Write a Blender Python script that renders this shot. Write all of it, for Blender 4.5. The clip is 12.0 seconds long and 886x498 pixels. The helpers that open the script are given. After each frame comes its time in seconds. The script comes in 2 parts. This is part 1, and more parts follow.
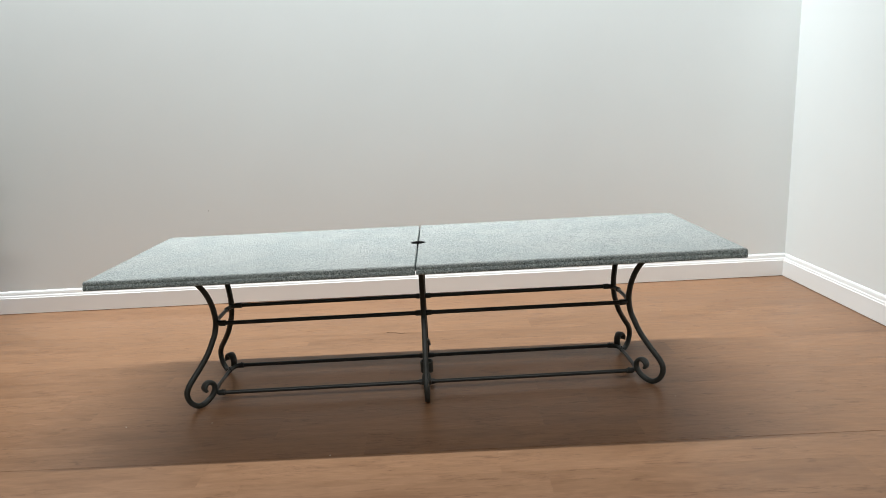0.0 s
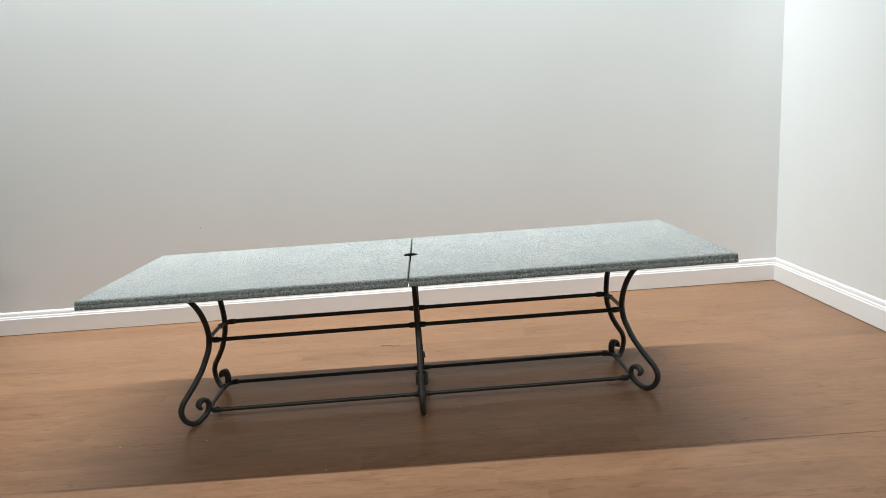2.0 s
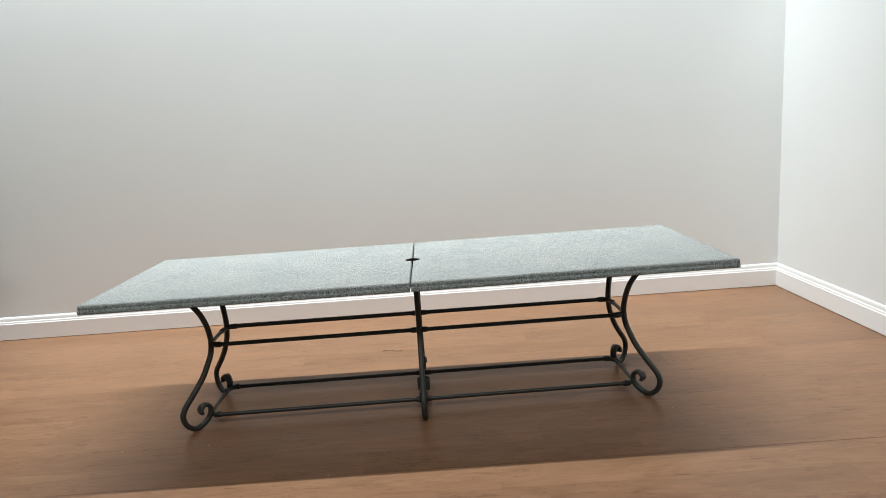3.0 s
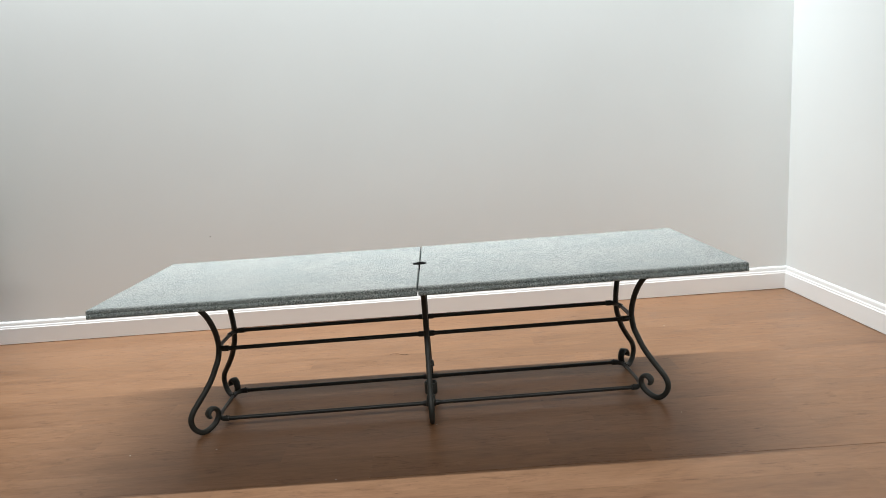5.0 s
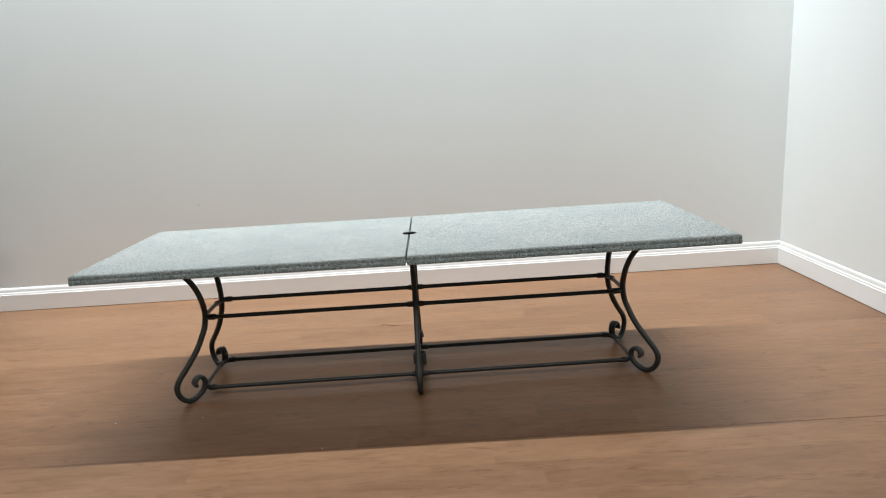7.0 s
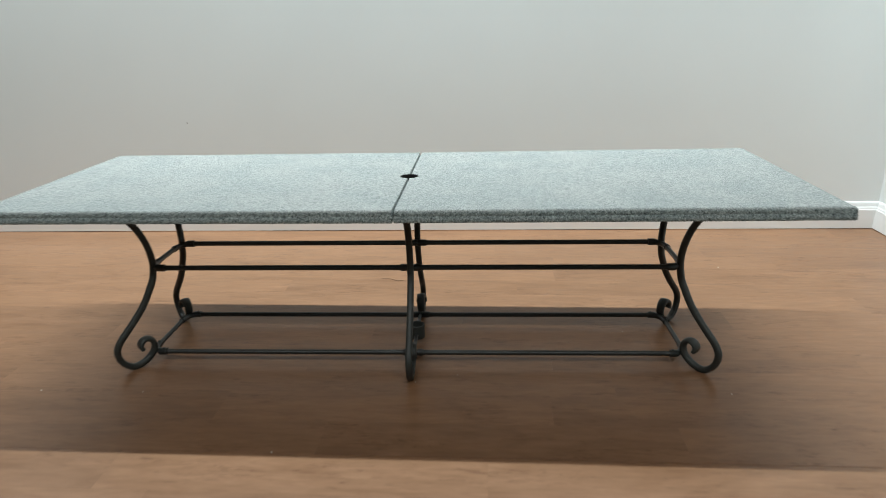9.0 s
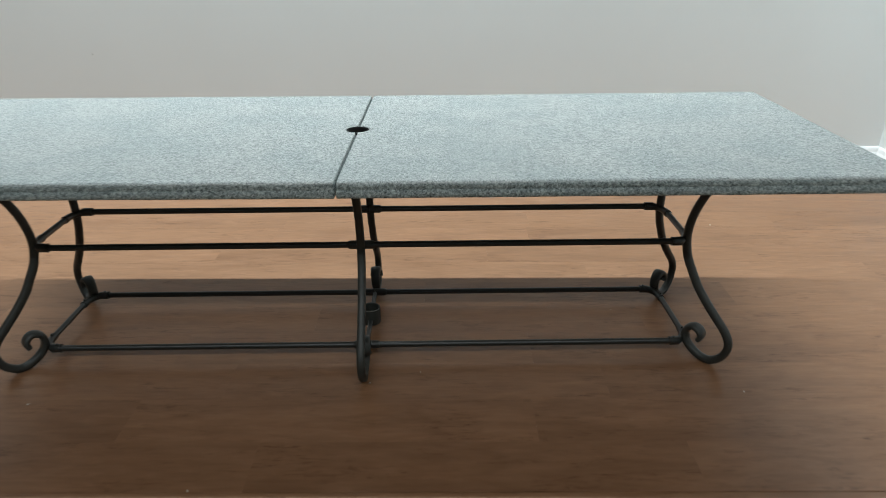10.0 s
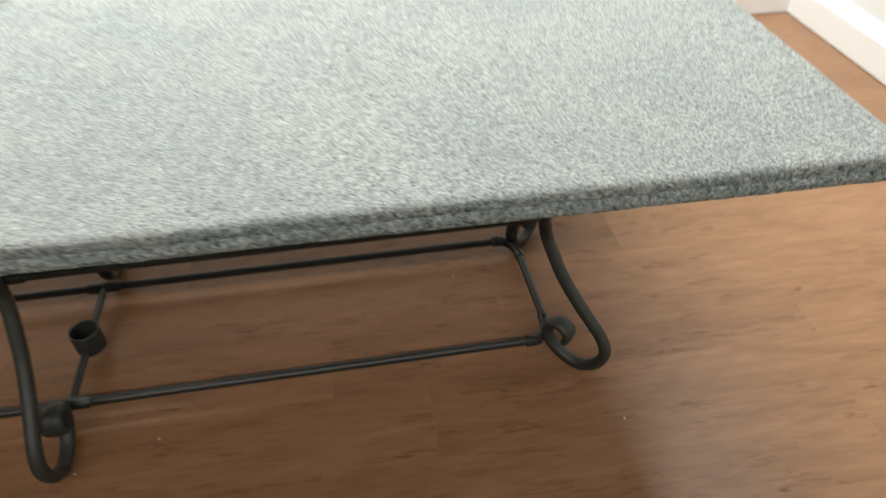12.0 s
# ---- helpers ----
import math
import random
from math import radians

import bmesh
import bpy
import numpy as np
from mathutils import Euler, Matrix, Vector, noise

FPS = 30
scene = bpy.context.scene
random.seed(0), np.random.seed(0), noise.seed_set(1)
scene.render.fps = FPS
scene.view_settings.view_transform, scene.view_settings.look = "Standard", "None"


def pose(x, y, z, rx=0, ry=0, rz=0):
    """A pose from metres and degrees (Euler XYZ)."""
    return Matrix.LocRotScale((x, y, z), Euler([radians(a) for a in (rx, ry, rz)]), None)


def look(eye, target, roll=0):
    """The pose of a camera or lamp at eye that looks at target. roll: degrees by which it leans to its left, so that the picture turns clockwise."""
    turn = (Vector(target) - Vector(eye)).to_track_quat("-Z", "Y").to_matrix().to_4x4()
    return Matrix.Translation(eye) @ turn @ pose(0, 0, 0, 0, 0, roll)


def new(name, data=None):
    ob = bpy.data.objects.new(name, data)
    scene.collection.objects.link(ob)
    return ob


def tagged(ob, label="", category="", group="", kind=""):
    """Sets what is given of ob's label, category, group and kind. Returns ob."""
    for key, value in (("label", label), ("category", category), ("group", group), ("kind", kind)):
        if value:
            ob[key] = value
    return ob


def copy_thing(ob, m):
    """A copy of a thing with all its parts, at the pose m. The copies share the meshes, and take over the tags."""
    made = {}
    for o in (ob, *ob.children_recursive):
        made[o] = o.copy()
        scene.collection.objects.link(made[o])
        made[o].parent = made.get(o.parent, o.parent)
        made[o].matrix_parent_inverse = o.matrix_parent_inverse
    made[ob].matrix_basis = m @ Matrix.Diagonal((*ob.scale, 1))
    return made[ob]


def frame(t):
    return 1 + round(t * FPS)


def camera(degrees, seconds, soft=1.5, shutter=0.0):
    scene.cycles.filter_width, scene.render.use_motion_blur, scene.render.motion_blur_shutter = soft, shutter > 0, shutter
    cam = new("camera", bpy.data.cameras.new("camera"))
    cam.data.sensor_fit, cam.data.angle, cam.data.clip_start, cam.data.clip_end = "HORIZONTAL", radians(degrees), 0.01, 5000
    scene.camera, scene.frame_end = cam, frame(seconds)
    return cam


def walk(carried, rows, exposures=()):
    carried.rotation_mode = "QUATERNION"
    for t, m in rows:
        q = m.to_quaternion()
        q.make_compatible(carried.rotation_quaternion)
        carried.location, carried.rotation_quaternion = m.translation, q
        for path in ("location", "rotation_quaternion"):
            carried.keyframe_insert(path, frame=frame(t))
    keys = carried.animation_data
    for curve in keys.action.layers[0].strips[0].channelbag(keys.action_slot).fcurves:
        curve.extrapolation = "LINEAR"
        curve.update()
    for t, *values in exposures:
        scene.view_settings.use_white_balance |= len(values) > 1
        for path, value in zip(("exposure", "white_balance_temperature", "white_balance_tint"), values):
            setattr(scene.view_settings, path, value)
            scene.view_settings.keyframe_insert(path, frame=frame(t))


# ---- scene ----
cam = camera(68.00, 12.0, soft=0.6, shutter=0.6)
PATH = [
    (0, (0.124, -3.365, 1.438), (0.127, -1.412, 1.009), -2.66),
    (0.5, (0.115, -3.368, 1.431), (0.128, -1.414, 1.004), -2.85),
    (1, (0.129, -3.371, 1.431), (0.147, -1.414, 1.019), -3.52),
    (1.5, (0.128, -3.369, 1.441), (0.159, -1.407, 1.054), -3.25),
    (2, (0.129, -3.373, 1.434), (0.154, -1.412, 1.041), -3.78),
    (2.5, (0.117, -3.378, 1.438), (0.126, -1.415, 1.056), -3.43),
    (3, (0.124, -3.376, 1.437), (0.147, -1.412, 1.058), -3.74),
    (4.8, (0.122, -3.368, 1.448), (0.115, -1.402, 1.077), -4.15),
    (5, (0.123, -3.373, 1.441), (0.126, -1.408, 1.072), -3.94),
    (5.5, (0.130, -3.365, 1.434), (0.136, -1.401, 1.061), -4.10),
    (6, (0.117, -3.364, 1.439), (0.111, -1.402, 1.046), -3.77),
    (6.5, (0.134, -3.348, 1.428), (0.132, -1.394, 1.003), -3.66),
    (7, (0.147, -3.331, 1.409), (0.160, -1.382, 0.962), -3.29),
    (7.5, (0.195, -3.279, 1.395), (0.195, -1.359, 0.832), -0.75),
    (7.7, (0.210, -3.244, 1.388), (0.131, -1.347, 0.759), -1.68),
    (9.3, (0.325, -2.425, 1.341), (0.189, -0.552, 0.655), -1.29),
    (9.5, (0.267, -2.321, 1.367), (0.206, -0.459, 0.639), -2.10),
    (9.8, (0.249, -2.169, 1.338), (0.240, -0.341, 0.526), -2.53),
    (10, (0.285, -2.086, 1.310), (0.276, -0.283, 0.445), -0.33),
    (10.2, (0.286, -1.962, 1.322), (0.289, -0.165, 0.443), -0.75),
    (10.5, (0.341, -1.805, 1.331), (0.314, -0.058, 0.357), -1.37),
    (10.8, (0.370, -1.645, 1.321), (0.477, 0.074, 0.303), -0.50),
    (11, (0.375, -1.519, 1.321), (0.597, 0.157, 0.251), -0.73),
    (11.2, (0.417, -1.433, 1.322), (0.655, 0.175, 0.155), -2.10),
    (11.4, (0.470, -1.356, 1.309), (0.711, 0.238, 0.125), -2.58),
    (11.5, (0.502, -1.315, 1.303), (0.777, 0.252, 0.092), -1.26),
    (11.6, (0.545, -1.285, 1.302), (0.821, 0.265, 0.069), -0.91),
    (11.8, (0.627, -1.227, 1.294), (0.879, 0.295, 0.021), 0.04),
    (12, (0.690, -1.168, 1.279), (0.922, 0.291, -0.070), 0.05),
]
EXPOSURES = [
    (0.0, 0.0, 6260, 10), (2.5, -0.02, 6310, 11), (5.5, -0.01, 6310, 11.5), (6.5, -0.01, 6280, 11), (7.5, -0.02, 6150, 9), (9.5, -0.08, 5980, 4), (10.0, -0.13, 5920, 5),
    (10.5, 0.44, 6270, 9), (11.0, 0.46, 6450, 9), (11.5, 0.42, 6520, 10), (12.0, 0.39, 6700, 10),
]
walk(cam, [(t, look(eye, target, roll)) for t, eye, target, roll in PATH], EXPOSURES)

# ---- world and lamps ----
world = bpy.data.worlds.new("world")
world.use_nodes = True
world.node_tree.nodes["Background"].inputs[0].default_value = (0.75, 0.85, 1.0, 1)
world.node_tree.nodes["Background"].inputs[1].default_value = 0.02
scene.world = world


def lamp_row(y, z, x, length, watts, colour, tilt, spread):
    """A row of unseen ceiling tubes that runs along x, tilted towards the back wall."""
    data = bpy.data.lights.new("unseen_lamp_row", "AREA")
    data.shape, data.size, data.size_y = "RECTANGLE", length, 0.06
    data.energy, data.color, data.spread = watts, colour, radians(spread)
    ob = new("unseen_lamp_row", data)
    ob.matrix_world = pose(x, y, z, tilt, 0, 0)
    return ob


lamp_row(1.326, 4.71, -0.9, 8.2, 324, (0.925, 0.985, 0.975), 0, 114)
lamp_row(-4.465, 4.87, -0.5, 8.0, 118, (1.0, 0.965, 0.90), 42, 140)
# added far row with no known source, brightens the back wall
lamp_row(-10.6, 4.87, -1.2, 7.6, 50, (0.92, 0.985, 0.97), 66, 180)

# ---- materials ----


def nodes_of(name):
    m = bpy.data.materials.new(name)
    m.use_nodes = True
    nt = m.node_tree
    return m, nt, nt.nodes["Principled BSDF"]


def add(nt, kind, **values):
    n = nt.nodes.new(kind)
    for k, v in values.items():
        if k in n.inputs:
            n.inputs[k].default_value = v
    return n


def ramp(nt, source, stops):
    n = nt.nodes.new("ShaderNodeValToRGB")
    while len(n.color_ramp.elements) < len(stops):
        n.color_ramp.elements.new(0.5)
    for e, (p, c) in zip(n.color_ramp.elements, stops):
        e.position = p
        e.color = (*c, 1) if len(c) == 3 else c
    nt.links.new(source, n.inputs[0])
    return n


def coords(nt, scale=(1, 1, 1), space="Object", shift=None):
    t = nt.nodes.new("ShaderNodeTexCoord")
    m = nt.nodes.new("ShaderNodeMapping")
    m.inputs["Scale"].default_value = scale
    nt.links.new(t.outputs[space], m.inputs["Vector"])
    if shift is not None:
        nt.links.new(shift, m.inputs["Location"])
    return m.outputs[0]


def noise_tex(nt, vec, scale, detail=4.0, rough=0.55, distortion=0.0):
    n = add(nt, "ShaderNodeTexNoise", Scale=scale, Detail=detail, Roughness=rough, Distortion=distortion)
    nt.links.new(vec, n.inputs["Vector"])
    return n.outputs["Fac"]


def blend(nt, fac, a, b, mode="MIX"):
    n = nt.nodes.new("ShaderNodeMix")
    n.data_type, n.blend_type = "RGBA", mode
    for value, slot in ((fac, 0), (a, 6), (b, 7)):
        if isinstance(value, (int, float)):
            n.inputs[slot].default_value = value
        elif isinstance(value, tuple):
            n.inputs[slot].default_value = (*value, 1)
        else:
            nt.links.new(value, n.inputs[slot])
    return n.outputs[2]


def bump(nt, bsdf, height, strength, distance):
    b = add(nt, "ShaderNodeBump", Strength=strength, Distance=distance)
    nt.links.new(height, b.inputs["Height"])
    nt.links.new(b.outputs[0], bsdf.inputs["Normal"])
    return b


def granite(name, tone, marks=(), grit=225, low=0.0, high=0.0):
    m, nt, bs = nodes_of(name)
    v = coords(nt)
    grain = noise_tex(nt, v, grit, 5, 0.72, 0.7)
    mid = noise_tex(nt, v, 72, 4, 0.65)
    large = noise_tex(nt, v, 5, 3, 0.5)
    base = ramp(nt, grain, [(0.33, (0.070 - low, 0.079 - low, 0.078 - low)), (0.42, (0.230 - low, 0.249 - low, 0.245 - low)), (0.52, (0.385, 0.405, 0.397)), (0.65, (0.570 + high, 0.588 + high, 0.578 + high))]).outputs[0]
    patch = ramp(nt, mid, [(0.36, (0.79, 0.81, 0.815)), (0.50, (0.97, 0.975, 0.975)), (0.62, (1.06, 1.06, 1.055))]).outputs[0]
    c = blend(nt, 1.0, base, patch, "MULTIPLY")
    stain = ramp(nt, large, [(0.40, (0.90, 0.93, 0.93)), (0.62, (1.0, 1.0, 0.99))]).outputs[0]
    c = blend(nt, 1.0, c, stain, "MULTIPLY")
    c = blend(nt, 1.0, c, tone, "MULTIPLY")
    for x, y, long, wide in marks:
        off = nt.nodes.new("ShaderNodeMapping")
        off.vector_type = "TEXTURE"
        off.inputs["Location"].default_value = (x, y, 0.74)
        off.inputs["Scale"].default_value = (long, wide, 1.0)
        nt.links.new(v, off.inputs["Vector"])
        far = nt.nodes.new("ShaderNodeVectorMath")
        far.operation = "LENGTH"
        nt.links.new(off.outputs[0], far.inputs[0])
        ragged = nt.nodes.new("ShaderNodeMath")
        ragged.operation = "MULTIPLY_ADD"
        ragged.inputs[1].default_value = 1.4
        nt.links.new(mid, ragged.inputs[0])
        nt.links.new(far.outputs["Value"], ragged.inputs[2])
        spot = ramp(nt, ragged.outputs[0], [(0.75, (0.40, 0.41, 0.41)), (1.0, (1.0, 1.0, 1.0))])
        c = blend(nt, 1.0, c, spot.outputs[0], "MULTIPLY")
    nt.links.new(c, bs.inputs["Base Color"])
    bs.inputs["Roughness"].default_value = 0.72
    bs.inputs["Specular IOR Level"].default_value = 0.35
    bump(nt, bs, grain, 1.0, 0.006)
    return m


def iron(name, low, high, rough):
    m, nt, bs = nodes_of(name)
    v = coords(nt)
    n = noise_tex(nt, v, 45, 4, 0.6)
    c = ramp(nt, n, [(0.3, low), (0.7, high)]).outputs[0]
    nt.links.new(c, bs.inputs["Base Color"])
    r = ramp(nt, n, [(0.3, (rough - 0.02,) * 3), (0.7, (rough + 0.02,) * 3)]).outputs[0]
    nt.links.new(r, bs.inputs["Roughness"])
    if rough > 0.4:
        bump(nt, bs, noise_tex(nt, v, 70, 3), 0.05, 0.001)
    return m


def wood():
    m, nt, bs = nodes_of("laminate_plank")
    info = nt.nodes.new("ShaderNodeObjectInfo")
    mul = nt.nodes.new("ShaderNodeVectorMath")
    mul.operation = "SCALE"
    mul.inputs[0].default_value = (37.0, 23.0, 11.0)
    nt.links.new(info.outputs["Random"], mul.inputs["Scale"])
    v = coords(nt, (1.8, 11.0, 11.0), shift=mul.outputs[0])
    fine = noise_tex(nt, v, 4.5, 4, 0.55, 0.9)
    v2 = coords(nt, (0.9, 4.2, 4.2), shift=mul.outputs[0])
    wide = noise_tex(nt, v2, 2.6, 4, 0.55, 1.0)
    v3 = coords(nt, (2.4, 20.0, 20.0), shift=mul.outputs[0])
    fleck = noise_tex(nt, v3, 5.0, 5, 0.62, 1.2)
    cluster = noise_tex(nt, coords(nt, (1.6, 5.5, 5.5), shift=mul.outputs[0]), 2.4, 2, 0.5, 0.8)
    hair = noise_tex(nt, coords(nt, (1.6, 40.0, 40.0), shift=mul.outputs[0]), 9.0, 3, 0.6, 0.5)
    c = ramp(nt, fine, [(0.25, (0.185, 0.092, 0.046)), (0.45, (0.208, 0.107, 0.054)), (0.60, (0.223, 0.117, 0.061)), (0.78, (0.246, 0.132, 0.071))]).outputs[0]
    w = ramp(nt, wide, [(0.28, (0.82, 0.79, 0.765)), (0.48, (0.99, 0.985, 0.98)), (0.70, (1.11, 1.105, 1.10))]).outputs[0]
    c = blend(nt, 1.0, c, w, "MULTIPLY")
    k = ramp(nt, fleck, [(0.51, (1.0, 1.0, 1.0)), (0.60, (0.72, 0.67, 0.63)), (0.72, (0.45, 0.40, 0.36))]).outputs[0]
    where = ramp(nt, cluster, [(0.50, (0.04, 0.04, 0.04)), (0.64, (1.0, 1.0, 1.0))]).outputs[0]
    c = blend(nt, where, c, blend(nt, 1.0, c, k, "MULTIPLY"))
    h = ramp(nt, hair, [(0.35, (0.96, 0.955, 0.95)), (0.60, (1.02, 1.02, 1.02))]).outputs[0]
    c = blend(nt, 1.0, c, h, "MULTIPLY")
    tone = ramp(nt, info.outputs["Random"], [(0.0, (0.93, 0.92, 0.91)), (0.5, (1.0, 1.0, 1.0)), (1.0, (1.05, 1.05, 1.05))]).outputs[0]
    c = blend(nt, 1.0, c, tone, "MULTIPLY")
    nt.links.new(c, bs.inputs["Base Color"])
    r = ramp(nt, wide, [(0.3, (0.31, 0.31, 0.31)), (0.7, (0.39, 0.39, 0.39))]).outputs[0]
    nt.links.new(r, bs.inputs["Roughness"])
    bs.inputs["Specular IOR Level"].default_value = 0.32
    bump(nt, bs, fine, 0.06, 0.002)
    return m


def paint(name, colour, spread, rough, grain, strength):
    m, nt, bs = nodes_of(name)
    v = coords(nt)
    n = noise_tex(nt, v, 1.3, 3, 0.5)
    low = tuple(c * (1 - spread) for c in colour)
    nt.links.new(ramp(nt, n, [(0.35, low), (0.65, colour)]).outputs[0], bs.inputs["Base Color"])
    bs.inputs["Roughness"].default_value = rough
    bs.inputs["Specular IOR Level"].default_value = 0.35
    bump(nt, bs, noise_tex(nt, v, grain, 3, 0.6), strength, 0.002)
    return m


def plain(name, colour, rough, scale=30, spread=0.25):
    m, nt, bs = nodes_of(name)
    n = noise_tex(nt, coords(nt), scale, 4, 0.6)
    low = tuple(c * (1 - spread) for c in colour)
    nt.links.new(ramp(nt, n, [(0.35, low), (0.68, colour)]).outputs[0], bs.inputs["Base Color"])
    bs.inputs["Roughness"].default_value = rough
    bump(nt, bs, n, 0.2, 0.003)
    return m


def limestone():
    m, nt, bs = nodes_of("pale_limestone")
    info = nt.nodes.new("ShaderNodeObjectInfo")
    mul = nt.nodes.new("ShaderNodeVectorMath")
    mul.operation = "SCALE"
    mul.inputs[0].default_value = (13.0, 7.0, 5.0)
    nt.links.new(info.outputs["Random"], mul.inputs["Scale"])
    v = coords(nt, shift=mul.outputs[0])
    a = noise_tex(nt, v, 11, 5, 0.6, 0.8)
    b = noise_tex(nt, v, 60, 4, 0.6)
    c = ramp(nt, a, [(0.30, (0.27, 0.225, 0.165)), (0.46, (0.34, 0.295, 0.23)), (0.62, (0.39, 0.35, 0.28)), (0.75, (0.52, 0.48, 0.41))]).outputs[0]
    d = ramp(nt, b, [(0.30, (0.70, 0.68, 0.64)), (0.5, (1, 1, 1))]).outputs[0]
    nt.links.new(blend(nt, 1.0, c, d, "MULTIPLY"), bs.inputs["Base Color"])
    bs.inputs["Roughness"].default_value = 0.8
    bump(nt, bs, b, 0.5, 0.004)
    return m


GRANITE = granite("flamed_granite", (0.965, 0.935, 0.92), [(-1.175, 0.345, 0.045, 0.022), (-1.427, 0.113, 0.040, 0.020), (-0.995, 0.20, 0.012, 0.010)])
# edge copy: coarser, harsher speckle, and a lower tone that paints in shade
SHADED_EDGE = granite("shaded_edge_granite", (0.85, 0.89, 0.90), grit=150, low=0.03, high=0.12)
IRON = iron("forged_iron_paint", (0.017, 0.0192, 0.0170), (0.027, 0.0298, 0.0262), 0.50)
RAIL = iron("smooth_rod_paint", (0.009, 0.0105, 0.0098), (0.015, 0.0172, 0.0160), 0.38)
WOOD = wood()
WALL = paint("wall_paint", (0.818, 0.840, 0.834), 0.02, 0.75, 260, 0.10)
FAR_WALL = paint("unseen_wall_grey", (0.26, 0.26, 0.26), 0.04, 0.8, 260, 0.10)
TRIM = paint("trim_paint", (0.89, 0.895, 0.89), 0.015, 0.30, 90, 0.04)
CEILING = paint("ceiling_paint", (0.16, 0.16, 0.16), 0.02, 0.85, 120, 0.1)
STONE = limestone()
BLACK = plain("black_plastic", (0.006, 0.006, 0.006), 0.7)
SUBFLOOR = plain("dark_subfloor", (0.03, 0.022, 0.016), 0.9)
TURF = plain("green_turf", (0.035, 0.095, 0.05), 0.85, 40, 0.5)
SCREED = plain("grey_screed", (0.30, 0.29, 0.275), 0.7, 6, 0.15)
CRUMB = plain("pale_crumb", (0.55, 0.50, 0.42), 0.8)
THREAD = plain("dark_thread", (0.10, 0.06, 0.04), 0.9)
POT = plain("grey_glazed_pot", (0.33, 0.33, 0.40), 0.4, 12, 0.2)
LEAF = plain("dark_leaf", (0.045, 0.075, 0.035), 0.6, 20, 0.4)
BARK = plain("plant_stem", (0.09, 0.065, 0.04), 0.85)
SOIL = plain("potting_soil", (0.03, 0.022, 0.016), 0.95)

# ---- mesh helpers ----


def link_mesh(name, bm, material, parent=None, smooth=False):
    me = bpy.data.meshes.new(name)
    bmesh.ops.recalc_face_normals(bm, faces=bm.faces[:])
    bm.to_mesh(me)
    bm.free()
    me.materials.append(material)
    if smooth:
        for p in me.polygons:
            p.use_smooth = True
    ob = new(name, me)
    if parent is not None:
        ob.parent = parent
    return ob


def part(name, bm, material, parent, label="", smooth=False):
    ob = link_mesh(name, bm, material, parent, smooth)
    return tagged(ob, label)


def box(bm, x0, x1, y0, y1, z0, z1):
    vs = [bm.verts.new((x, y, z)) for z in (z0, z1) for y in (y0, y1) for x in (x0, x1)]
    for q in ((0, 2, 3, 1), (4, 5, 7, 6), (0, 1, 5, 4), (2, 6, 7, 3), (0, 4, 6, 2), (1, 3, 7, 5)):
        bm.faces.new([vs[i] for i in q])
    return vs


def box_mesh(x0, x1, y0, y1, z0, z1, edge=0.0):
    bm = bmesh.new()
    box(bm, x0, x1, y0, y1, z0, z1)
    if edge:
        bmesh.ops.bevel(bm, geom=bm.edges[:], offset=edge, segments=2, affect="EDGES")
    return bm


def smooth_line(points, steps):
    """Catmull-Rom curve through the points."""
    pts = [Vector(p) for p in points]
    pts = [2 * pts[0] - pts[1]] + pts + [2 * pts[-1] - pts[-2]]
    out = []
    for i in range(1, len(pts) - 2):
        a, b, c, d = pts[i - 1:i + 3]
        for k in range(steps):
            t = k / steps
            out.append(0.5 * (2 * b + (c - a) * t + (2 * a - 5 * b + 4 * c - d) * t * t + (3 * b - a - 3 * c + d) * t ** 3))
    return out + [pts[-2]]


def ring_skin(bm, rings):
    """Skins closed rings of vertices and caps both ends."""
    made = [[bm.verts.new(p) for p in r] for r in rings]
    n = len(made[0])
    for a, b in zip(made, made[1:]):
        for i in range(n):
            bm.faces.new((a[i], a[(i + 1) % n], b[(i + 1) % n], b[i]))
    bm.faces.new([bm.verts.new(v.co) for v in made[0]][::-1])
    bm.faces.new([bm.verts.new(v.co) for v in made[-1]])


def tube(bm, line, radius, sides=10):
    """A round bar along a 3D line; radius may be a list."""
    line = [Vector(p) for p in line]
    rad = radius if isinstance(radius, (list, tuple)) else [radius] * len(line)
    side = None
    rings = []
    for i, p in enumerate(line):
        d = (line[min(i + 1, len(line) - 1)] - line[max(i - 1, 0)]).normalized()
        if side is None:
            side = d.orthogonal().normalized()
        side = (side - d * side.dot(d)).normalized()
        other = d.cross(side)
        rings.append([p + rad[i] * (math.cos(a) * side + math.sin(a) * other) for a in (2 * math.pi * k / sides for k in range(sides))])
    ring_skin(bm, rings)


# ---- the room ----
BACK, RIGHT, LEFT, FRONT, TOP = 1.637, 2.813, -7.0, -14.0, 5.4
HALL_X0, HALL_X1, HALL_Y1 = -7.15, 6.5, 5.0
FLOOR_EDGE = -1.463


def wall(name, extent, material, label):
    return tagged(link_mesh(name, box_mesh(*extent), material), label, "wall", kind="structure")


# the back wall runs a little out of square with the side wall, nearer towards -x
SKEW = Matrix.Translation((RIGHT, BACK, 0)) @ pose(0, 0, 0, 0, 0, 0.72) @ Matrix.Translation((-RIGHT, -BACK, 0))
wall("wall_back", (LEFT, RIGHT + 0.12, BACK, BACK + 0.12, -0.05, 3.0), WALL, "plain off-white painted back wall above a white baseboard").matrix_world = SKEW
wall("wall_right", (RIGHT, RIGHT + 0.12, -5.5, BACK, -0.05, 2.5), WALL, "plain off-white painted side wall meeting the back wall")
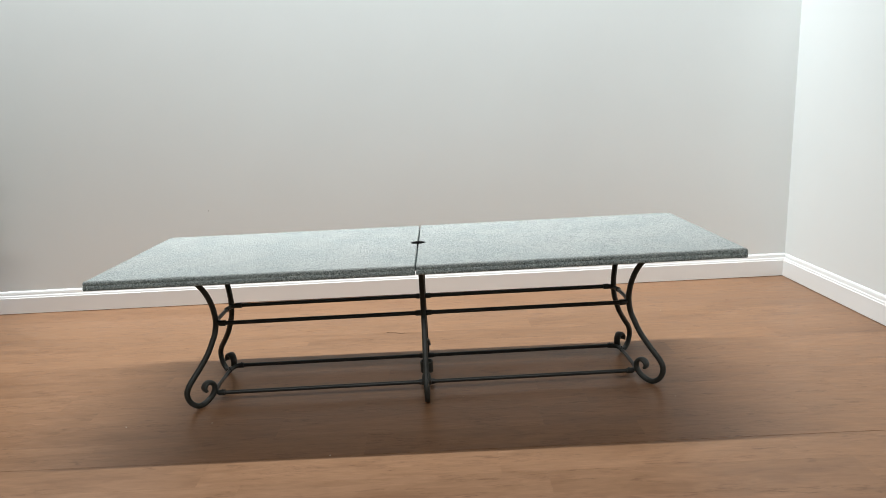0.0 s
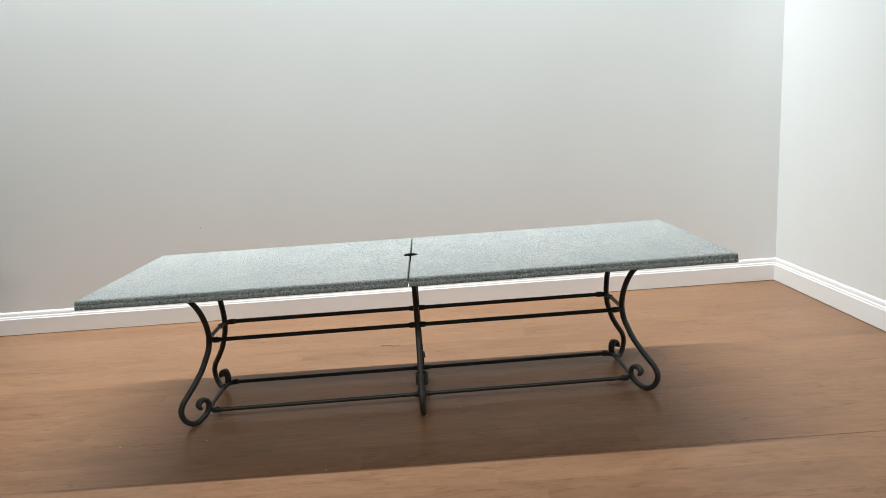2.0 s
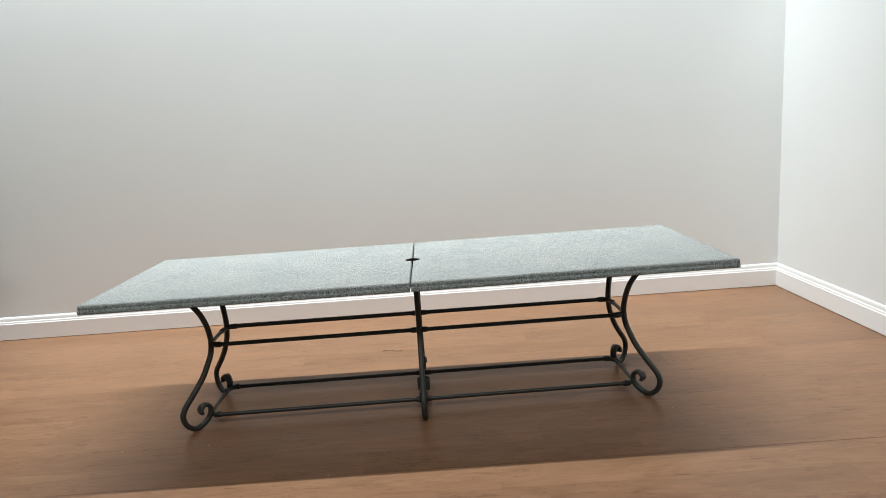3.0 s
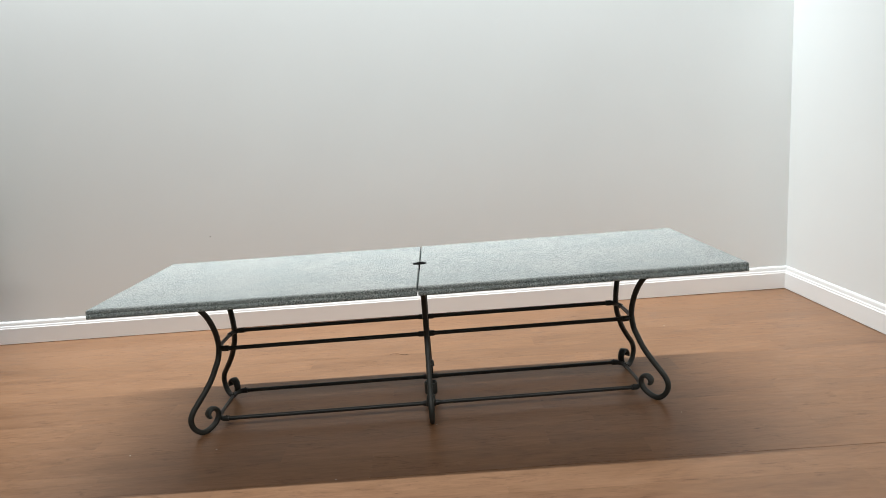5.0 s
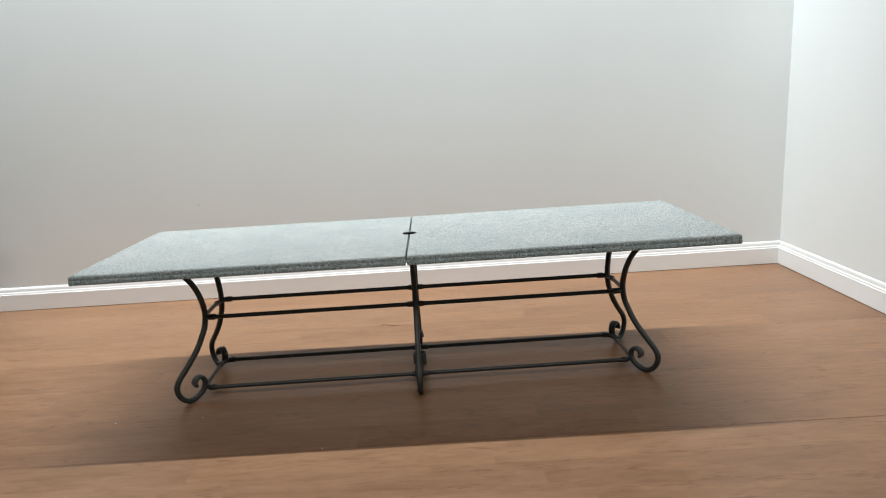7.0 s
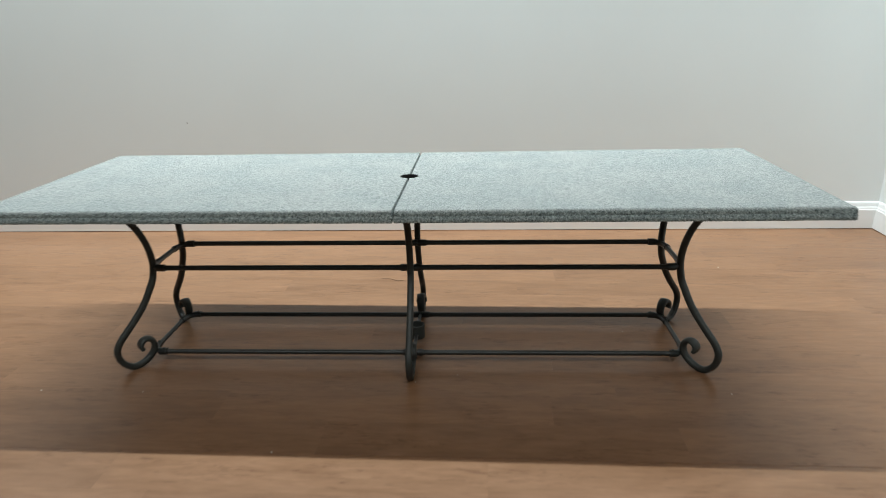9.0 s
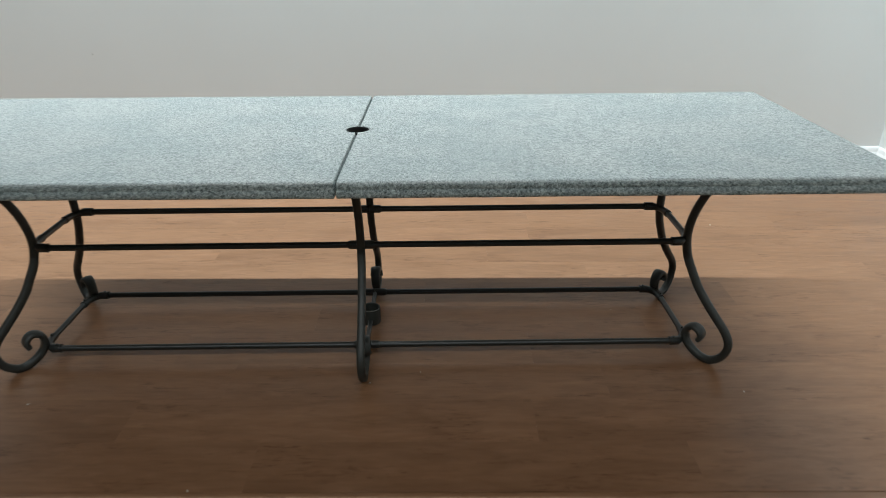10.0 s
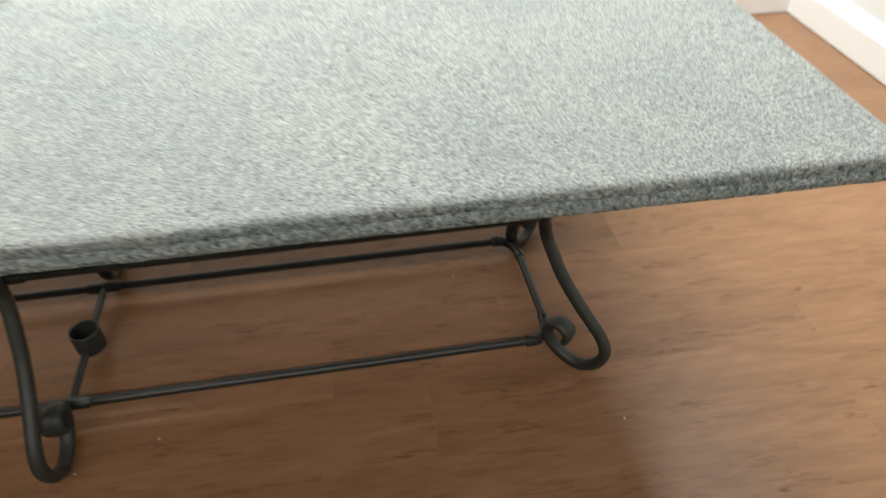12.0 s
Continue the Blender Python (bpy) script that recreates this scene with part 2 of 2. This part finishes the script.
# unseen closing walls and ceiling, kept grey to hold down bounced light
wall("wall_left", (HALL_X0 - 0.15, HALL_X0, FRONT, HALL_Y1, -0.06, TOP), FAR_WALL, "plain mid-grey unseen wall closing the left side")
wall("wall_front", (HALL_X0 - 0.15, HALL_X1 + 0.15, FRONT - 0.15, FRONT, -0.06, TOP), FAR_WALL, "plain mid-grey unseen wall closing the place behind the camera")
wall("wall_far_right", (HALL_X1, HALL_X1 + 0.15, FRONT, HALL_Y1, -0.06, TOP), FAR_WALL, "plain mid-grey unseen wall closing the place beyond the side wall")
wall("wall_far_back", (HALL_X0 - 0.15, HALL_X1 + 0.15, HALL_Y1, HALL_Y1 + 0.15, -0.06, TOP), FAR_WALL, "plain mid-grey unseen wall closing the place behind the back wall")
tagged(link_mesh("ceiling", box_mesh(HALL_X0 - 0.15, HALL_X1 + 0.15, FRONT - 0.15, HALL_Y1 + 0.15, TOP, TOP + 0.12), CEILING), "plain grey unseen high ceiling closing the place", "ceiling", kind="structure")
tagged(link_mesh("hall_floor", box_mesh(HALL_X0, HALL_X1, FRONT, HALL_Y1, -0.16, -0.065), SCREED), "grey screed floor of the showroom hall", "floor", kind="structure")


def baseboard(name, length, place):
    """Moulded board; its back lies on the wall plane y = 0 and it faces -y."""
    outline = [(0.0, 0.004), (0.019, 0.004), (0.019, 0.126), (0.0165, 0.1285), (0.0155, 0.133), (0.0145, 0.141), (0.0115, 0.1455),
               (0.0105, 0.149), (0.0100, 0.157), (0.0085, 0.168), (0.0055, 0.1755), (0.0025, 0.1785), (0.0, 0.1795)]
    bm = bmesh.new()
    ends = [[bm.verts.new((x, -d, z)) for d, z in outline] for x in (0, length)]
    n = len(outline)
    for i in range(n):
        bm.faces.new((ends[0][i], ends[0][(i + 1) % n], ends[1][(i + 1) % n], ends[1][i]))
    bm.faces.new(ends[0][::-1])
    bm.faces.new(ends[1])
    ob = link_mesh(name, bm, TRIM)
    ob.matrix_world = place
    return tagged(ob, "glossy white moulded baseboard along the wall", "baseboard", kind="structure")


baseboard("baseboard", RIGHT - LEFT, SKEW @ pose(LEFT, BACK - 0.0005, 0))
baseboard("baseboard", BACK - 0.020 - FLOOR_EDGE + 4.0, pose(RIGHT - 0.0005, BACK - 0.020, 0, 0, 0, -90))

floor = tagged(link_mesh("floor", box_mesh(LEFT, RIGHT, FLOOR_EDGE, BACK, -0.06, -0.012), SUBFLOOR), "brown wood-look laminate plank floor under the table", "floor", kind="structure")

# ---- the table ----
HEIGHT, THICK = 0.740, 0.045
HALF_L, HALF_W = 1.497, 0.5055
TURN, BASE_X, BASE_Y = 0.0170, 0.0118, -0.0345
table = tagged(new("patio_table"), "long grey-green granite table on a black wrought-iron scroll base", "table")


def on_base(p):
    x, y = p[0] + BASE_X, p[1] + BASE_Y
    return Vector((x - TURN * y, y + TURN * x, p[2]))


def lift(x):
    """The stone lies a little out of level, higher towards +x."""
    return (0.0060 if x > 0 else 0.0027) * x


def slab(side):
    """One half of the stone top, with half of the round hole cut from its inner edge."""
    rnd = random.Random(5 + side)
    gap, hole, hole_y = 0.0022, 0.037, 0.005
    outline = []

    def run(a, b, n):
        for k in range(n):
            outline.append(Vector(a).lerp(Vector(b), k / n))
    run((gap, -HALF_W), (HALF_L, -HALF_W), 90)
    run((HALF_L, -HALF_W), (HALF_L, HALF_W), 60)
    run((HALF_L, HALF_W), (gap, HALF_W), 90)
    run((gap, HALF_W), (gap, hole_y + hole), 26)
    for k in range(14):
        a = math.pi / 2 - math.pi * k / 14
        outline.append(Vector((max(gap, hole * math.cos(a)), hole_y + hole * math.sin(a))))
    run((gap, hole_y - hole), (gap, -HALF_W), 26)
    bm = bmesh.new()
    levels = [(-THICK, 0.0040), (-THICK + 0.003, 0.0008), (-0.0345, 0.0), (-0.0265, 0.0006), (-0.0240, 0.0036), (-0.0216, 0.0044), (-0.0190, 0.0030),
              (-0.0120, 0.0032), (-0.0070, 0.0048), (-0.0030, 0.0078), (-0.0008, 0.0115), (0.0, 0.0165)]
    n = len(outline)
    rings = []
    for z, inset in levels:
        ring = []
        for i, p in enumerate(outline):
            d = (outline[(i + 1) % n] - outline[i - 1]).normalized()
            inward = Vector((-d.y, d.x))
            outer = abs(p.x) > gap + 0.04 or abs(p.y) > HALF_W - 0.01
            rough = rnd.uniform(-0.0011, 0.0011) if outer and z < -0.001 else 0.0
            wide = 0.0016 * noise.noise((p.x * 6, p.y * 6, side * 9.0)) if outer else 0.0
            keep = 1.0 if outer else 0.25
            worn = 0.0026 * (0.3 + noise.noise((p.x * 3.1, p.y * 3.1, 40.0 + side))) if outer and abs(z + 0.0225) < 0.0012 else 0.0
            q = p + inward * (inset * keep + rough + wide + worn)
            q.x = max(q.x, gap * 0.7)
            ring.append(bm.verts.new((q.x * side, q.y, HEIGHT + z + lift(q.x * side))))
        rings.append(ring)
    for a, b in zip(rings, rings[1:]):
        for i in range(n):
            bm.faces.new((a[i], a[(i + 1) % n], b[(i + 1) % n], b[i]))
    bm.faces.new(rings[0][::-1])
    bm.faces.new(rings[-1])
    # side faces take the copy with their shade in its colour
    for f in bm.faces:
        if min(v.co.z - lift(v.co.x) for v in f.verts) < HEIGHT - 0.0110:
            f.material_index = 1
        f.smooth = len(f.verts) == 4
    ob = part("stone_slab", bm, GRANITE, table, "flamed grey-green granite slab, half of the tabletop")
    ob.data.materials.append(SHADED_EDGE)
    return ob


slab(-1)
slab(1)
bm = bmesh.new()
profile = [(0.0338, -0.044), (0.0362, -0.044), (0.0364, -0.003), (0.0360, -0.0015), (0.0342, -0.0015), (0.0338, -0.003)]
made = [[bm.verts.new((r * math.cos(2 * math.pi * k / 32), 0.005 + r * math.sin(2 * math.pi * k / 32), HEIGHT + z)) for k in range(32)] for r, z in profile]
for j in range(len(made)):
    a, b = made[j], made[(j + 1) % len(made)]
    for i in range(32):
        bm.faces.new((a[i], a[(i + 1) % 32], b[(i + 1) % 32], b[i]))
part("hole_liner", bm, BLACK, table, "black plastic ring lining the umbrella hole", smooth=True)

LEG = [(0.116, 0.690), (0.075, 0.668), (0.034, 0.631), (0.000, 0.580), (-0.024, 0.520), (-0.036, 0.462), (-0.037, 0.415), (-0.026, 0.362),
       (-0.003, 0.315), (0.025, 0.266), (0.065, 0.216), (0.106, 0.172), (0.138, 0.137), (0.155, 0.103), (0.153, 0.070), (0.138, 0.040),
       (0.112, 0.0185), (0.090, 0.0142), (0.068, 0.0190), (0.043, 0.032), (0.021, 0.053), (0.011, 0.081), (0.018, 0.107), (0.037, 0.119), (0.056, 0.113), (0.066, 0.096), (0.061, 0.080)]


def leg(origin, way):
    """A scrolled bar in the upright plane through origin along way; it widens towards the curl."""
    way = Vector((*way, 0)).normalized()
    across = Vector((-way.y, way.x, 0))
    line = smooth_line([(s, z, 0) for s, z in LEG], 5)
    bm = bmesh.new()
    rings = []
    for i, p in enumerate(line):
        d = (line[min(i + 1, len(line) - 1)] - line[max(i - 1, 0)]).normalized()
        normal = Vector((-d.y, d.x, 0))
        t = i / (len(line) - 1)
        curl = max(0.0, (t - 0.68) / 0.32)
        half_w = 0.0132 + 0.0125 * curl ** 1.3
        half_t = 0.0130 - 0.0035 * curl
        ring = []
        for k in range(12):
            a = 2 * math.pi * k / 12
            ca, sa = math.cos(a), math.sin(a)
            e = 0.72
            u = half_t * math.copysign(abs(ca) ** e, ca)
            v = half_w * math.copysign(abs(sa) ** e, sa)
            q = p + normal * u
            ring.append(on_base(Vector((*origin, 0)) + way * q.x + Vector((0, 0, q.y)) + across * v))
        rings.append(ring)
    ring_skin(bm, rings)
    ob = part("leg", bm, IRON, table, smooth=True)
    bm = box_mesh(-0.045, 0.045, -0.022, 0.022, 0, 0.005, 0.0015)
    m = Matrix(((way.x, across.x, 0, 0), (way.y, across.y, 0, 0), (0, 0, 1, 0), (0, 0, 0, 1)))
    for v in bm.verts:
        v.co = on_base(Vector((*origin, HEIGHT - THICK - 0.0052 + lift(origin[0]))) + way * 0.108 + m.to_3x3() @ v.co)
    part("mounting_plate", bm, IRON, ob)
    return ob


CORNER = (1.076, 0.166)
DIAG = (math.cos(radians(45)), math.sin(radians(45)))
for sx in (-1, 1):
    for sy in (-1, 1):
        leg((sx * CORNER[0], sy * CORNER[1]), (sx * DIAG[0], sy * DIAG[1]))
for sy in (-1, 1):
    leg((0, sy * 0.208), (0, sy))


def bar(name, points, radius, sides=10, label=""):
    bm = bmesh.new()
    tube(bm, [on_base(p) for p in points], radius, sides)
    return part(name, bm, RAIL, table, label, smooth=True)


for z, rx, ry in ((0.0545, 1.0930, 0.181), (0.415, 1.058, 0.151)):
    c = 0.05
    for sx in (-1, 1):
        bar("end_bar", [(sx * rx, -ry + c + 0.02, z), (sx * rx, ry - c - 0.02, z)], 0.0102)
        for sy in (-1, 1):
            bar("rail", [(sx * 0.0005, sy * ry, z), (sx * (rx - c - 0.004), sy * ry, z)], 0.0106)
            elbow = [(sx * (rx - c - 0.012), sy * ry, z), (sx * (rx - c + 0.016), sy * (ry - 0.001), z), (sx * (rx - 0.026), sy * (ry - 0.008), z),
                     (sx * (rx - 0.011), sy * (ry - 0.024), z), (sx * (rx - 0.002), sy * (ry - c), z), (sx * rx, sy * (ry - c - 0.025), z)]
            joint = bar("corner_sleeve", elbow, [0.0150, 0.0150, 0.0128, 0.0118, 0.0120, 0.0136])
            for px, py in ((rx - c, ry), (rx, ry - c - 0.012)):
                if z > 0.2:
                    continue
                bm = bmesh.new()
                tube(bm, [on_base((sx * px, sy * py, z + 0.006)), on_base((sx * px, sy * py, z + 0.0175))], 0.0040, 8)
                part("bolt", bm, IRON, joint, smooth=True)
            bar("mid_sleeve", [(sx * 0.0005, sy * ry, z), (sx * 0.036, sy * ry, z), (sx * 0.043, sy * ry, z)], [0.0146, 0.0146, 0.0116])

cross = bar("cross_bar", [(0, -0.179, 0.0545), (0, 0.179, 0.0545)], 0.0085)
bm = bmesh.new()
profile = [(0.0, 0.034), (0.0330, 0.034), (0.0340, 0.036), (0.0340, 0.093), (0.0330, 0.0945), (0.0300, 0.0945), (0.0293, 0.093), (0.0293, 0.040), (0.0, 0.040)]
rings = [[Vector((r * math.cos(2 * math.pi * k / 28), r * math.sin(2 * math.pi * k / 28), z)) for k in range(28)] for r, z in profile[1:-1]]
made = [[bm.verts.new(on_base(p)) for p in r] for r in rings]
for a, b in zip(made, made[1:]):
    for i in range(28):
        bm.faces.new((a[i], a[(i + 1) % 28], b[(i + 1) % 28], b[i]))
bm.faces.new(made[0][::-1])
bm.faces.new(made[-1])
part("umbrella_socket", bm, IRON, cross, "open steel cup on the cross bar", smooth=False)

# ---- ground in front of the laminate ----
tagged(link_mesh("ground", box_mesh(LEFT, RIGHT, FRONT, FLOOR_EDGE - 0.068, -0.06, -0.010), TURF), "short green artificial turf in front of the display floor", "turf", kind="structure")

edging = tagged(link_mesh("edging", box_mesh(LEFT, RIGHT, FLOOR_EDGE - 0.068, FLOOR_EDGE, -0.06, -0.02), SUBFLOOR), "strip of pale rough limestone edging along the laminate floor", "edging", kind="structure")
rnd = random.Random(11)
x = LEFT + 0.01
while x < RIGHT - 0.05:
    w = min(rnd.uniform(0.45, 0.85), RIGHT - 0.004 - x)
    bm = bmesh.new()
    nx, ny = 24, 4
    y0, y1 = FLOOR_EDGE - 0.065 + rnd.uniform(-0.003, 0.003), FLOOR_EDGE - 0.002
    grid = {}
    level = rnd.uniform(-0.001, 0.001)
    for i in range(nx + 1):
        for j in range(ny + 1):
            px, py = x + 0.0006 + (w - 0.0012) * i / nx, y0 + (y1 - y0) * j / ny
            edge = i in (0, nx) or j in (0, ny)
            pz = 0.001 + level + 0.0012 * noise.noise((px * 25, py * 25, 3.0)) - (0.0016 * rnd.random() if edge else 0)
            jitter = rnd.uniform(-0.0025, 0.0025) if edge else 0
            grid[i, j] = bm.verts.new((px + (jitter if i not in (0, nx) else 0), py + (jitter if j == 0 else 0), pz))
    for i in range(nx):
        for j in range(ny):
            bm.faces.new((grid[i, j], grid[i + 1, j], grid[i + 1, j + 1], grid[i, j + 1]))
    rim = [grid[i, 0] for i in range(nx + 1)] + [grid[nx, j] for j in range(1, ny + 1)] + [grid[i, ny] for i in range(nx - 1, -1, -1)] + [grid[0, j] for j in range(ny - 1, 0, -1)]
    low = [bm.verts.new((v.co.x, v.co.y, -0.03)) for v in rim]
    for k in range(len(rim)):
        bm.faces.new((rim[k], low[k], low[(k + 1) % len(rim)], rim[(k + 1) % len(rim)]))
    part("edging_stone", bm, STONE, edging, smooth=False)
    x += w

# ---- turf blades along the edging ----
rnd = random.Random(21)
verts, faces = [], []
for k in range(9000):
    px, py = rnd.uniform(-3.6, 2.75), FLOOR_EDGE - 0.072 - 0.30 * rnd.random() ** 1.4
    yaw, high = rnd.uniform(0, 6.283), rnd.uniform(0.006, 0.014)
    wx, wy = 0.0016 * math.cos(yaw), 0.0016 * math.sin(yaw)
    lean = rnd.uniform(-0.008, 0.008)
    n = len(verts)
    verts += [(px - wx, py - wy, -0.0105), (px + wx, py + wy, -0.0105), (px - wy * 3 + lean, py + wx * 3 + lean, -0.010 + high)]
    faces.append((n, n + 1, n + 2))
me = bpy.data.meshes.new("turf_blades")
me.from_pydata(verts, [], faces)
me.materials.append(TURF)
tagged(new("turf_blades", me), "short green blades of artificial turf beside the limestone edging", "turf", kind="stuff")

# ---- planter beside the wall ----
planter = tagged(new("planter"), "grey square pot by the wall, with unseen dark green leaves added to shade the wall", "plant")
PX0, PX1, PY0, PY1 = -3.700, -3.405, 1.330, 1.622
bm = bmesh.new()
levels = [(0.0, 0.030), (0.012, 0.026), (0.255, 0.002), (0.262, 0.0), (0.300, 0.0), (0.303, 0.003), (0.303, 0.020), (0.270, 0.024)]
rings = [[bm.verts.new(p) for p in ((PX0 + i, PY0 + i, z), (PX1 - i, PY0 + i, z), (PX1 - i, PY1 - i, z), (PX0 + i, PY1 - i, z))] for z, i in levels]
for a, b in zip(rings, rings[1:]):
    for i in range(4):
        bm.faces.new((a[i], a[(i + 1) % 4], b[(i + 1) % 4], b[i]))
bm.faces.new(rings[0][::-1])
part("pot", bm, POT, planter)
part("soil", box_mesh(PX0 + 0.022, PX1 - 0.022, PY0 + 0.022, PY1 - 0.022, 0.255, 0.272), SOIL, planter)
# unseen stems and leaves, added to throw soft shade on the wall's left
rnd = random.Random(3)
stems, leaves = bmesh.new(), bmesh.new()
cx, cy = (PX0 + PX1) / 2, (PY0 + PY1) / 2
for k in range(30):
    a = 2.4 * k
    lean = rnd.uniform(0.08, 0.52)
    high = rnd.uniform(0.60, 1.45)
    base = Vector((cx + 0.05 * math.cos(a), cy + 0.05 * math.sin(a), 0.262))
    tip = Vector((cx + lean * math.cos(a), min(cy - 0.22 + lean * math.sin(a), 1.55), high))
    mid = base.lerp(tip, 0.5) + Vector((0.05 * math.cos(a), 0.03 * math.sin(a), 0.05))
    line = smooth_line([base, mid, tip], 6)
    tube(stems, line, [0.006 - 0.004 * i / len(line) for i in range(len(line))], 6)
    for q in line[2:]:
        for j in range(12):
            yaw, rise, size = rnd.uniform(0, 6.283), rnd.uniform(-0.5, 0.9), rnd.uniform(0.10, 0.20)
            d = Vector((math.cos(yaw) * math.cos(rise), math.sin(yaw) * math.cos(rise), math.sin(rise)))
            w = d.cross(Vector((0, 0, 1))).normalized() * size * 0.26
            n = w.cross(d).normalized() * size * 0.10
            pts = [q, q + d * size * 0.45 + w - n, q + d * size, q + d * size * 0.45 - w - n, q + d * size * 0.5]
            if max(p.y for p in pts) > BACK - 0.02 or max(p.x + 0.70 * (p.y - BACK) for p in pts) > -3.50:
                continue
            v = [leaves.verts.new(p) for p in pts]
            for tri in ((0, 1, 4), (1, 2, 4), (2, 3, 4), (3, 0, 4)):
                leaves.faces.new([v[i] for i in tri])
part("stem", stems, BARK, planter)
part("shading_foliage", leaves, LEAF, planter)
planter.matrix_world = SKEW

# ---- crumbs, a thread and a nail ----
crumb = None
for cx, cy, size in ((0.037, -0.358, 0.004), (0.199, -0.299, 0.0035), (1.225, -0.407, 0.004), (-1.013, -0.462, 0.005), (-1.423, -0.465, 0.005), (-0.393, -0.815, 0.005), (1.595, 0.904, 0.006), (0.92, 0.10, 0.003)):
    if crumb is None:
        bm = bmesh.new()
        bmesh.ops.create_icosphere(bm, subdivisions=1, radius=1.0)
        rnd = random.Random(8)
        for v in bm.verts:
            v.co *= rnd.uniform(0.7, 1.2)
            v.co.z *= 0.6
        crumb = tagged(link_mesh("crumb", bm, CRUMB), "tiny pale plaster crumb lying on the laminate floor", "crumb", group="crumbs on the floor")
        ob = crumb
    else:
        ob = copy_thing(crumb, Matrix())
    ob.location, ob.scale, ob.rotation_euler = (cx, cy, size * 0.40), (size, size * 0.7, size * 0.6), (0, 0, cx * 9)
bm = bmesh.new()
tube(bm, smooth_line([(-0.262, 0.715, 0.0014), (-0.215, 0.712, 0.0016), (-0.175, 0.688, 0.0014), (-0.140, 0.690, 0.0016)], 5), 0.0010, 6)
tagged(link_mesh("thread", bm, THREAD), "short dark brown thread lying on the laminate floor", "thread")
bm = bmesh.new()
tube(bm, [(-1.629, BACK + 0.010, 0.732), (-1.629, BACK - 0.003, 0.732), (-1.629, BACK - 0.0035, 0.732)], [0.0015, 0.0015, 0.0032], 10)
tagged(link_mesh("nail", bm, THREAD), "small dark nail head in the off-white wall", "nail").matrix_world = SKEW

# ---- floor planks ----
WIDE, LONG = 0.190, 1.22
FIRST = {-4: 0.10, -3: -0.557, -2: -0.72, -1: 0.32, 0: -0.25, 1: 0.55, 2: -0.42, 3: 1.80, 4: 2.24, 5: 0.20, 6: -0.33, 7: 0.47, 8: -0.54, 9: -0.52, 10: 0.36, 11: -2.17, 12: 0.05}
shared = {}


def plank_mesh(length, width):
    key = (round(length, 3), round(width, 3))
    if key not in shared:
        e, g = 0.0001, 0.00005
        bm = bmesh.new()
        rings = []
        for z, inset in ((-0.0115, g), (-e, g), (0.0, g + e)):
            rings.append([bm.verts.new(p) for p in ((0.00004, inset, z), (length - 0.00004, inset, z), (length - 0.00004, width - inset, z), (0.00004, width - inset, z))])
        for a, b in zip(rings, rings[1:]):
            for i in range(4):
                bm.faces.new((a[i], a[(i + 1) % 4], b[(i + 1) % 4], b[i]))
        bm.faces.new(rings[0][::-1])
        bm.faces.new(rings[-1])
        me = bpy.data.meshes.new("plank")
        bm.to_mesh(me)
        bm.free()
        me.materials.append(WOOD)
        shared[key] = me
    return shared[key]


for row in range(-4, 14):
    y0, y1 = -0.820 + WIDE * row, -0.820 + WIDE * (row + 1)
    y0, y1 = max(y0, FLOOR_EDGE), min(y1, BACK - 0.004)
    if y1 - y0 < 0.01:
        continue
    start = FIRST.get(row, 0.2)
    while start > LEFT:
        start -= LONG
    while start < RIGHT:
        a, b = max(start, LEFT + 0.002), min(start + LONG, RIGHT - 0.004)
        if b - a > 0.02:
            slit = (0.0026 if b > 0.9 else 0.0010) if row == 0 else 0.0
            ob = new("plank", plank_mesh(b - a, y1 - y0 - slit))
            ob.location = (a, y0 + slit, 0)
            ob.parent = floor
        start += LONG
